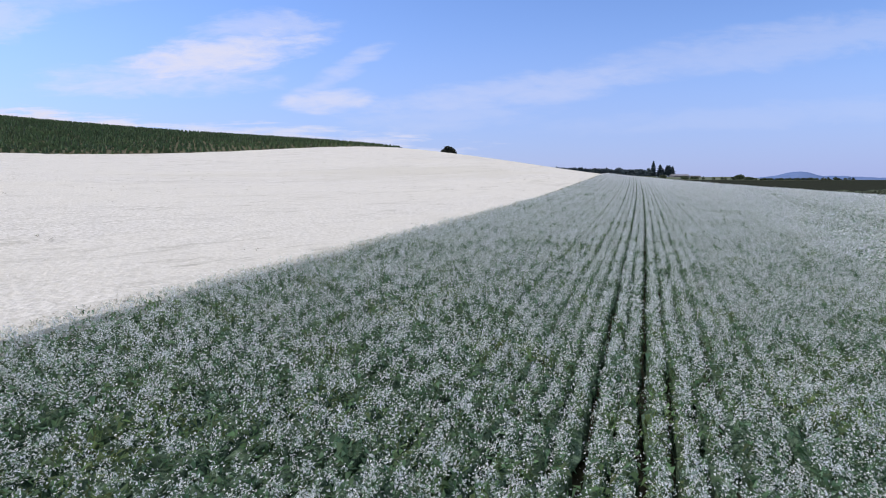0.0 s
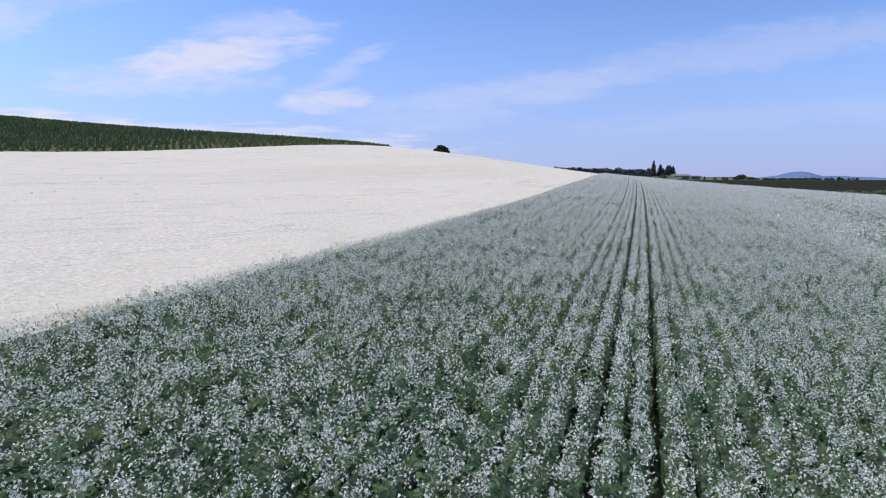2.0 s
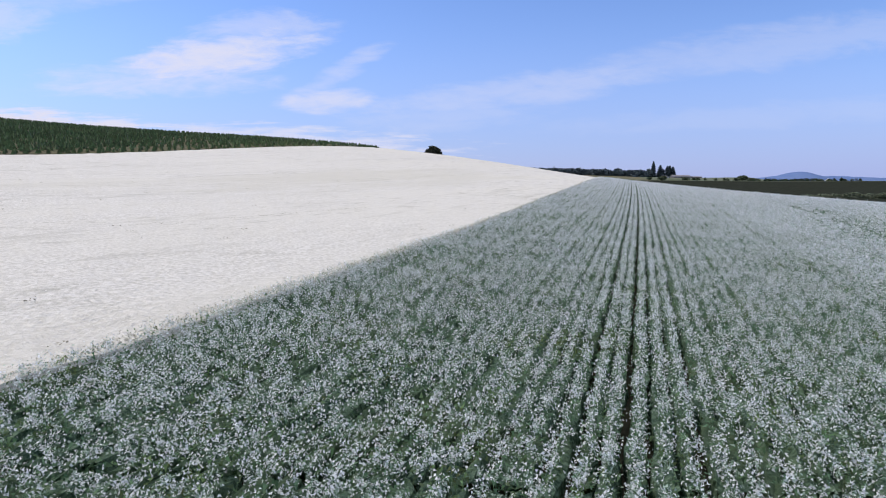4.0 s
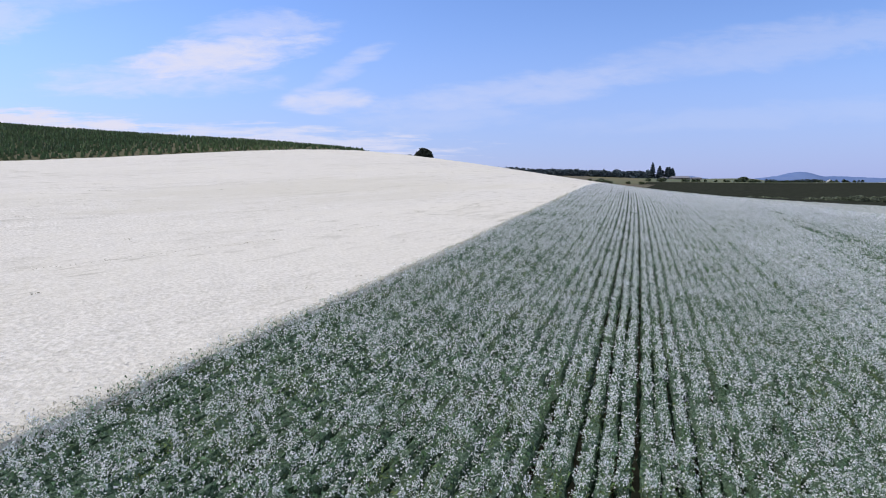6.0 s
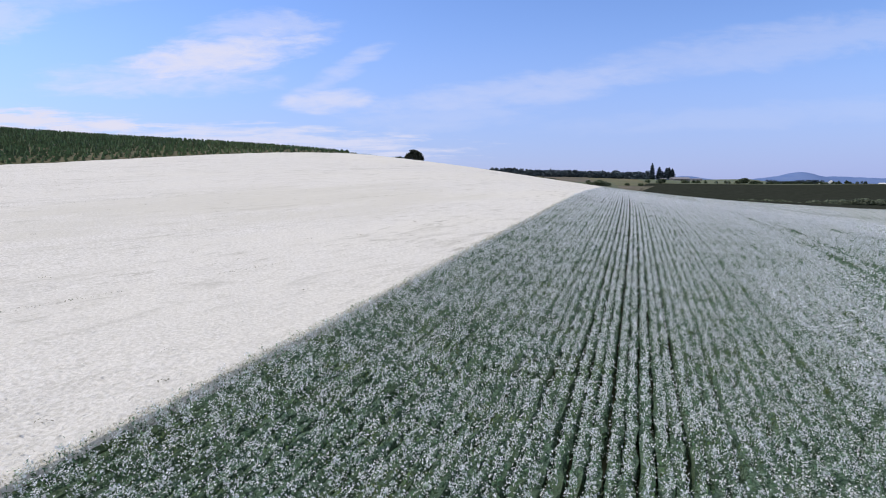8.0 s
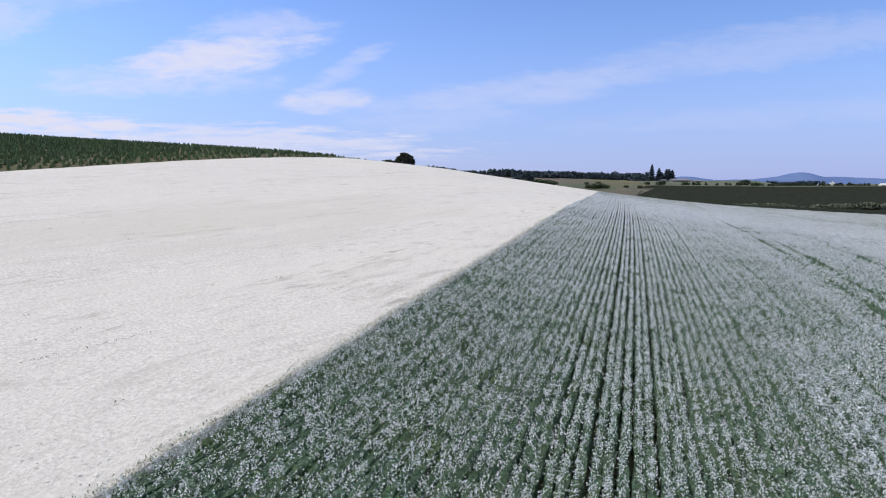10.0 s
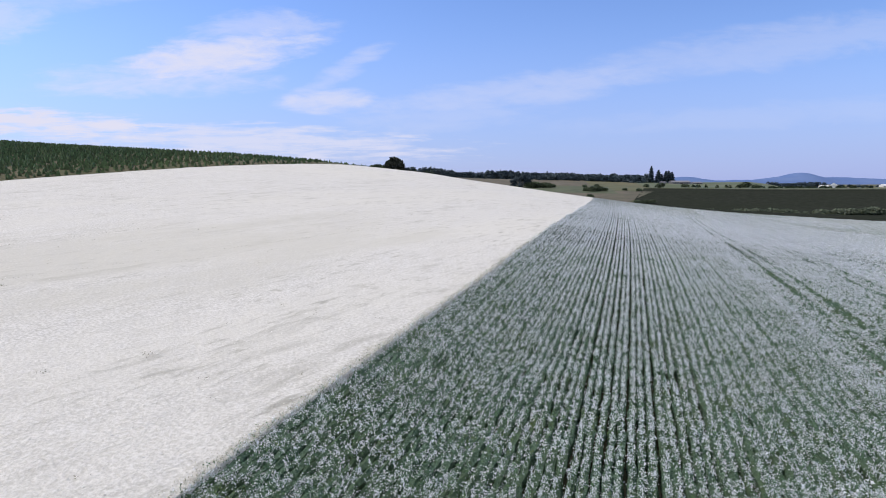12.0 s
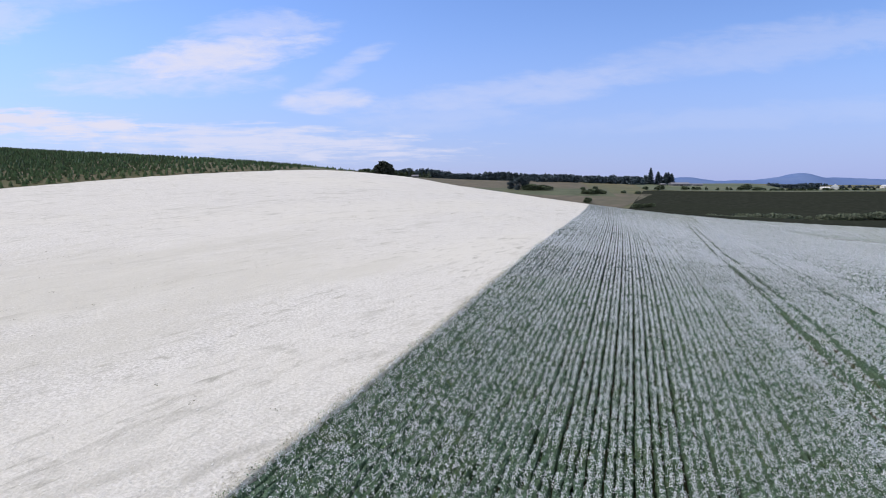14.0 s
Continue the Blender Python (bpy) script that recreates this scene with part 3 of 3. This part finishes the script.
tagged(under(raw("stalks", fv, quads(len(fv) // 4), M_STALK), white), "pale dry stalks along the border", kind="stuff")

# ---- young conifers on the hill ----
hy, hf = np.meshgrid(np.arange(-60, 470, 5.0), np.linspace(0, 1, 50), indexing="ij")


def bank(off):
    """The planted hill stands a little above the white field's soil."""
    return 0.06 + 0.75 * step(-1, 7, off)


sheet("hill_field", lane_x(hy) + 3.2 - hf ** 1.5 * 330, hy, bank(hf ** 1.5 * 330 - 3.2), M_HILL_GRASS, "rough dry grass between rows of young conifers")


def young_conifers():
    px, py = np.meshgrid(np.arange(-400, 20, 1.6), np.arange(20, 440, 1.6), indexing="ij")
    px, py = px.ravel(), py.ravel()
    x = 0.92 * px - 0.39 * (py - 230) + rng.normal(0, 0.28, len(px)) + 20
    y = 230 + 0.39 * px * 0.9 + 0.92 * (py - 230) + rng.normal(0, 0.28, len(px)) + 40
    off = lane_x(y) - x
    ok = (off > 0.8 + 16 * step(292, 338, y)) & (off < 190) & (y > 20) & (y < 430) & (rng.uniform(0, 1, len(x)) < 0.95 - 0.62 * step(70, 5, off) * step(222, 285, y))
    x, y, off = x[ok], y[ok], off[ok]
    n = len(x)
    h = 1.5 * rng.uniform(0.7, 1.2, n) * (0.8 + 0.2 * step(0, 40, off))
    w = h * rng.uniform(0.36, 0.50, n) * (1 + 0.25 * step(30, 0, off))
    z = soil(x, y) + bank(off) - 0.06
    sides = 3
    v, f = [], []
    ang = rng.uniform(0, 2 * math.pi, n)
    for lo, hi, wide in ((0.05, 0.72, 1.0), (0.42, 1.0, 0.62)):
        ring = [np.stack([x + w * wide * rng.uniform(0.75, 1.2, n) * np.cos(ang + 2 * math.pi * q / sides),
                          y + w * wide * rng.uniform(0.75, 1.2, n) * np.sin(ang + 2 * math.pi * q / sides), z + h * (lo + rng.uniform(-0.04, 0.04, n))], 1) for q in range(sides)]
        v.append(np.stack(ring + [np.stack([x, y, z + h * hi], 1)], 1))
    verts = np.concatenate(v, 1).reshape(-1, 3)
    tri = np.array([((sides + 1) * t + q, (sides + 1) * t + (q + 1) % sides, (sides + 1) * t + sides) for t in range(2) for q in range(sides)])
    return verts, (np.arange(n)[:, None, None] * 2 * (sides + 1) + tri[None]).reshape(-1, 3)


tagged(raw("young_conifers", *young_conifers(), M_FIR_FARM), "dense plantation of young dark green conifers in rows", "tree", kind="stuff")


# ---- trees ----
def crown_quads(spots, sizes):
    v = blades(spots, sizes, sizes * 0.8, rng.normal(0, 0.7, len(spots)))
    return v, quads(len(spots))


def trunk_mesh(name, h, r, parent, limbs=5, spread_=0.3):
    bm = bmesh.new()
    bmesh.ops.create_cone(bm, cap_ends=True, segments=8, radius1=r, radius2=r * 0.35, depth=h, matrix=Matrix.Translation((0, 0, h / 2)))
    for q in range(limbs):
        t = 2 * math.pi * q / limbs + rng.uniform(-0.4, 0.4)
        base = Vector((0, 0, h * rng.uniform(0.35, 0.8)))
        tip = base + Vector((math.cos(t) * h * spread_, math.sin(t) * h * spread_, h * 0.22))
        d = tip - base
        m = Matrix.Translation((base + tip) / 2) @ d.to_track_quat("Z", "Y").to_matrix().to_4x4()
        bmesh.ops.create_cone(bm, cap_ends=True, segments=6, radius1=r * 0.4, radius2=r * 0.12, depth=d.length, matrix=m)
    return part(name, bm, M_BARK, parent)


def broad_tree(h, w, label, mat=M_WOOD, low=0.12, leaves=900, name="tree", category="tree"):
    """A leafy tree: trunk, limbs and a lumpy crown of small leaf clumps."""
    tree = tagged(new(name), label, category)
    trunk_mesh("trunk", h * 0.75, max(0.12, h * 0.022), tree)
    lobes = 16
    t = rng.uniform(0, 2 * math.pi, lobes)
    lz = rng.uniform(low + 0.14, 0.86, lobes)
    wide = np.sqrt(np.clip(1 - ((lz - 0.42) / 0.58) ** 2, 0.05, 1)) * 0.5 * w * 0.62
    lobe = np.stack([np.cos(t) * wide, np.sin(t) * wide, lz * h], 1)
    lobe[0] = (0, 0, 0.80 * h)
    pick = rng.integers(0, lobes, leaves)
    d = rng.normal(0, 1, (leaves, 3))
    d = d / np.linalg.norm(d, axis=1)[:, None] * rng.uniform(0.55, 1.0, leaves)[:, None] ** 0.5
    c = lobe[pick] + d * np.array([w * 0.25, w * 0.25, h * 0.19]) * rng.uniform(0.8, 1.1, lobes)[pick][:, None]
    c[:, 2] = np.clip(c[:, 2], h * low * 0.5, h * 1.01)
    v, f = crown_quads(c, w * 0.13 * (900 / leaves) ** 0.4 * rng.uniform(0.6, 1.4, leaves))
    under(raw("crown", v, f, mat), tree)
    return tree


def round_tree(h, w, label, leaves=4200):
    """A dense dome of foliage that reaches almost to the ground, with a lumpy outline."""
    tree = tagged(new("tree"), label, "tree")
    trunk_mesh("trunk", h * 0.7, 0.35, tree, 7, 0.35)
    d = rng.normal(0, 1, (leaves, 3))
    d[:, 2] = np.abs(d[:, 2])
    d /= np.linalg.norm(d, axis=1)[:, None]
    lump = 1 + 0.10 * np.sin(5 * d[:, 0] + 3 * d[:, 2]) * np.sin(4 * d[:, 1] + 1) + 0.05 * np.sin(11 * d[:, 0] + 7 * d[:, 1])
    r = rng.uniform(0.35, 1.0, leaves) ** 0.4 * lump
    sq = 1 - 0.10 * d[:, 2] ** 4
    c = np.stack([d[:, 0] * r * w / 2 * sq, d[:, 1] * r * w / 2, 0.3 + d[:, 2] ** 0.8 * r * h * 0.97], 1)
    v, f = crown_quads(c, 0.75 * rng.uniform(0.6, 1.4, leaves))
    under(raw("crown", v, f, M_DOME), tree)
    return tree


def fir_tree(h, w, label, leaves=2200):
    """A tall conifer: straight trunk, drooping tiers of branches, a ragged tip."""
    tree = tagged(new("fir_tree"), label, "tree")
    trunk_mesh("trunk", h * 0.97, h * 0.016, tree, 4, 0.1)
    up = rng.uniform(0.08, 1.0, leaves) ** 0.85
    r = 0.5 * w * (1 - up) ** 0.52 * (0.74 + 0.26 * np.sin(up * 46 + 1)) * rng.uniform(0.35, 1.05, leaves) + 0.06
    t = rng.uniform(0, 2 * math.pi, leaves)
    c = np.stack([r * np.cos(t), r * np.sin(t), up * h - 0.15 * r], 1)
    v, f = crown_quads(c, w * 0.15 * rng.uniform(0.6, 1.3, leaves) * (1.15 - 0.7 * up))
    under(raw("crown", v, f, M_HAZED_TREE), tree)
    return tree


def stand(ob, x, y, scale=1.0, turn=0.0, sink=0.1):
    ob.matrix_basis = Matrix.Translation((x, y, float(soil(x, y)) - sink)) @ Matrix.Rotation(turn, 4, "Z") @ Matrix.Scale(scale, 4)
    return ob


def stand_copy(ob, x, y, scale=1.0, turn=0.0):
    base = Matrix.Translation((x, y, float(soil(x, y)) - 0.1)) @ Matrix.Rotation(turn, 4, "Z") @ Matrix.Scale(scale, 4)
    made = copy_thing(ob, base)
    made.matrix_basis = base
    return made


stand(round_tree(7.0, 11.0, "dark round-crowned tree standing alone beyond the white field"), 3.9, 372)
stand(broad_tree(2.6, 8.0, "low dark bush beside the round tree", leaves=900, low=0.02, name="bush", category="bush"), -4.5, 371)

for x, y, h, w in ((318, 900, 23.5, 12.0), (330, 905, 18.5, 13.5), (337, 912, 13.0, 11.0), (341, 906, 17.5, 14.0), (346, 910, 18.0, 14.0), (350, 908, 16.5, 13.0)):
    stand(fir_tree(h, w, "tall dark fir beside the farm buildings"), x, y, 1.0, rng.uniform(0, 6))

# single trees and bushes in the valley
leafy = stand(broad_tree(14, 13, "dark broad tree at the edge of a meadow", M_HAZED_TREE, leaves=2200, low=0.02), 112, 692)
bushy = stand(broad_tree(4.5, 8, "dense green bush in the valley meadow", M_BUSH, leaves=800, low=0.02, name="bush", category="bush"), 150, 560)
for x, y, sc in ((119, 702, 0.8), (104, 706, 0.7), (274, 930, 0.88), (283, 926, 0.7), (729, 1138, 0.62), (738, 1132, 0.5), (692, 1140, 0.55), (682, 1136, 0.48)):
    stand_copy(leafy, x, y, sc, rng.uniform(0, 6))
for x, y, sc in ((118, 690, 1.3), (124, 686, 1.5), (130, 692, 1.2), (136, 688, 1.3), (142, 690, 1.0), (166, 640, 0.9), (172, 637, 1.15), (178, 641, 1.1), (184, 639, 0.8), (112, 560, 0.5),
                 (216, 640, 0.7), (206, 652, 0.6), (178, 700, 0.7), (196, 720, 0.7), (176, 520, 0.8), (183, 524, 0.7), (190, 528, 0.7), (250, 720, 0.8), (258, 706, 0.9), (270, 730, 1.1), (300, 740, 0.9),
                 (378, 770, 0.9), (385, 772, 1.5), (394, 768, 0.9), (400, 770, 0.8)):
    stand_copy(bushy, x, y, sc, rng.uniform(0, 6))

# hedge along the far end of the crop
shrub = stand(broad_tree(2.7, 5.0, "grey-green hedge shrub at the end of the crop rows", M_HEDGE, 0.02, 600, "hedge_shrub", "shrub"), 118, float(field_end(118)) + 96)
shrub["group"] = "hedge at the field's end"
for x in np.arange(108, 372, 3.2):
    gap = patchy(x, 0 * x, 60.0, 0.9)
    if gap < -0.9:
        continue
    x += rng.uniform(-1.2, 1.2)
    stand_copy(shrub, x, float(field_end(x)) + 80 + rng.uniform(-6, 6), (rng.uniform(0.95, 1.75) + 0.35 * gap) * (1 + 0.25 * float(step(180, 130, x))), rng.uniform(0, 6))


def woods(name, x0, y0, x1, y1, depth, n, h, w, label, mat=M_HAZED_TREE):
    """A far wood in one mesh: many ragged crowns side by side."""
    v = []
    for q in range(n):
        f = rng.uniform(0, 1)
        x, y = x0 + (x1 - x0) * f + rng.uniform(-4, 4), y0 + (y1 - y0) * f + rng.uniform(0, depth)
        hh, ww = h * rng.uniform(0.70, 1.15) * (1.0 + 0.22 * float(patchy(x, 0.0 * y, 95.0, 0.6))) * (1.15 - 0.12 * float(step(60, 200, x))), w * rng.uniform(0.7, 1.3)
        k = 46
        up = rng.uniform(0.02, 1.0, k)
        pointed = rng.uniform(0, 1) < 0.6
        r = 0.5 * ww * ((1 - up) ** 0.7 if pointed else np.sqrt(np.clip(1 - (2 * up - 0.9) ** 2 / 1.3, 0.02, 1))) * rng.uniform(0.4, 1.05, k)
        t = rng.uniform(0, 2 * math.pi, k)
        c = np.stack([x + r * np.cos(t), y + r * np.sin(t), float(soil(x, y)) + up * hh], 1)
        v.append(blades(c, ww * rng.uniform(0.25, 0.5, k), ww * rng.uniform(0.25, 0.4, k), rng.normal(0.3, 0.7, k)))
    v = np.concatenate(v)
    return tagged(raw(name, v, quads(len(v) // 4), mat), label, "woods", kind="stuff")


woods("far_woods", -70, 1040, 330, 1000, 60, 620, 9.6, 9, "dark mixed woodland along the ridge")
woods("far_woods", 150, 880, 300, 872, 55, 170, 8, 9, "dark mixed woodland along the ridge")
stand(fir_tree(12.5, 9, "tall dark fir rising above the woods"), 188, 985)
woods("far_woods", -45, 900, 20, 930, 20, 30, 6, 6, "dark trees around a farm on the ridge", M_WOOD)
woods("far_woods", 310, 940, 345, 940, 20, 30, 10, 9, "dark trees behind the farm")
woods("far_woods", 796, 1420, 885, 1400, 60, 120, 10.5, 10, "dark tree belt across the plain")
woods("far_woods", 1500, 2300, 2400, 2200, 120, 90, 7, 16, "dark tree belt across the plain")
woods("far_woods", 300, 740, 520, 750, 12, 60, 2.8, 5, "scrubby trees along a field boundary", M_WOOD)
woods("far_woods", 1150, 1350, 1700, 1300, 40, 60, 4, 9, "scrubby trees along a field boundary", M_WOOD)

# fields beyond
patch_sheet("dark_field", ((94, float(field_end(94)) - 0.5), (520, float(field_end(520)) - 0.5), (770, 700), (238, 690)), 60, 50, 0.25, M_DARK, "dark green field of low crop beyond the hedge")
patch_sheet("brown_field", ((-60, 470), (95, 395), (230, 640), (-80, 700)), 40, 40, 0.25, M_BROWN, "dry brown stubble field beyond the crest")
patch_sheet("green_meadow", ((-20, 668), (188, 612), (205, 716), (-10, 752)), 30, 40, 0.30, M_GREEN, "green meadow in the valley")
patch_sheet("brown_field", ((-80, 720), (180, 660), (240, 985), (-120, 1000)), 30, 40, 0.25, M_BROWN, "dry brown stubble field below the woods")
patch_sheet("pale_field", ((246, 700), (775, 711), (1150, 1400), (430, 1500)), 30, 40, 0.3, M_PALE, "pale yellow-green grass field on the plain")
patch_sheet("pale_field", ((960, 900), (1900, 1000), (2600, 2000), (1250, 1900)), 30, 40, 0.3, M_PALE, "pale yellow-green grass field on the plain")


# ---- farm buildings ----
def box_bm(lx, ly, z0, z1):
    bm = bmesh.new()
    bmesh.ops.create_cube(bm, size=1, matrix=Matrix.Translation((0, 0, (z0 + z1) / 2)) @ Matrix.Diagonal((lx, ly, z1 - z0, 1)))
    return bm


def gable_bm(lx, ly, z0, z1, over=0.5):
    """A solid pitched roof, ridge along x."""
    bm = bmesh.new()
    hx, hy = lx / 2 + over, ly / 2 + over
    ring = [bm.verts.new(p) for p in ((-hx, -hy, z0), (-hx, 0, z1), (-hx, hy, z0), (-hx, hy, z0 - 0.3), (-hx, -hy, z0 - 0.3))]
    ring2 = [bm.verts.new((hx, q.co.y, q.co.z)) for q in ring]
    bm.faces.new(ring), bm.faces.new(ring2[::-1])
    for q in range(5):
        bm.faces.new((ring[q], ring2[q], ring2[(q + 1) % 5], ring[(q + 1) % 5]))
    bmesh.ops.recalc_face_normals(bm, faces=bm.faces)
    return bm


def farm_building(name, x, y, lx, ly, wall, ridge, turn, roof, label):
    b = tagged(new(name), label, "building")
    part("wall", box_bm(lx, ly, -1.0, wall + 0.1), M_WALL if roof is M_ROOF_WHITE else M_BARN_WALL, b)
    part("roof", gable_bm(lx, ly, wall, ridge), roof, b)
    door = part("door", box_bm(lx * 0.14, 0.16, 0, wall * 0.75), M_DOOR, b)
    door.location = (0, -ly / 2 - 0.06, 0)
    for q in (-0.34, -0.20, 0.20, 0.34):
        win = part("window", box_bm(lx * 0.06, 0.12, wall * 0.4, wall * 0.75), M_DOOR, b)
        win.location = (q * lx, -ly / 2 - 0.04, 0)
    b.matrix_basis = Matrix.Translation((x, y, float(soil(x, y)))) @ Matrix.Rotation(radians(turn), 4, "Z")
    return b


farm_building("barn", 350, 880, 25, 12, 2.6, 4.8, 4, M_ROOF, "long low farm barn with a grey roof")
farm_building("house", 324, 872, 7, 5, 2.0, 3.2, 20, M_ROOF, "small white farmhouse under the firs")
farm_building("barn", 384, 905, 13, 8, 2.0, 3.2, 2, M_ROOF, "long low farm barn with a grey roof")
farm_building("house", -6, 905, 9, 6, 2.4, 4.0, 10, M_ROOF, "small white farmhouse on the ridge")
farm_building("barn", 718, 1120, 17, 11, 5, 9.5, 58, M_ROOF_WHITE, "large white barn with a pale roof on the plain")
farm_building("shed", 703, 1124, 14, 8, 3, 5, 5, M_ROOF_WHITE, "long white shed beside the white barn")
farm_building("barn", 1648, 2250, 32, 18, 6, 12, 10, M_ROOF_WHITE, "long white shed on the plain")


# ---- distant hills ----
def far_range(name, x0, x1, y, peaks, label, look_=None):
    """A range of hills: each peak is (x, height, half width)."""
    xs, ws = np.linspace(x0, x1, 140), np.linspace(-1, 1, 15)
    X, W = np.meshgrid(xs, ws, indexing="ij")
    h = sum(p[1] * np.exp(-((X - p[0]) / p[2]) ** 2) for p in peaks) + 1.5 * np.sin(X / 37.0) + 1.0 * np.sin(X / 16.0 + 1)
    h = np.maximum(h, 0) * (1 - W * W) ** 1.2 - 14
    return tagged(raw(name, np.stack([X, y + W * 300, h], -1), grid_faces(*X.shape), look_ or M_HAZED_HILL, True), label, "hill", kind="structure")


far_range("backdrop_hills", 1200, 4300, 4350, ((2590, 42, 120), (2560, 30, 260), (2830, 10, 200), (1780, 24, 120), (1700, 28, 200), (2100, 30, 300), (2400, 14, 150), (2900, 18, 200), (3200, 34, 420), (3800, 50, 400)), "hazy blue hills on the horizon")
far_range("backdrop_hills", -1600, 900, 4500, ((-780, 112, 210), (-290, 76, 150), (-110, 40, 110), (437, 70, 130), (600, 40, 160), (60, 40, 300), (-1300, 90, 300)), "pale hazy blue hills on the horizon", M_HAZED_HILL_FAR)
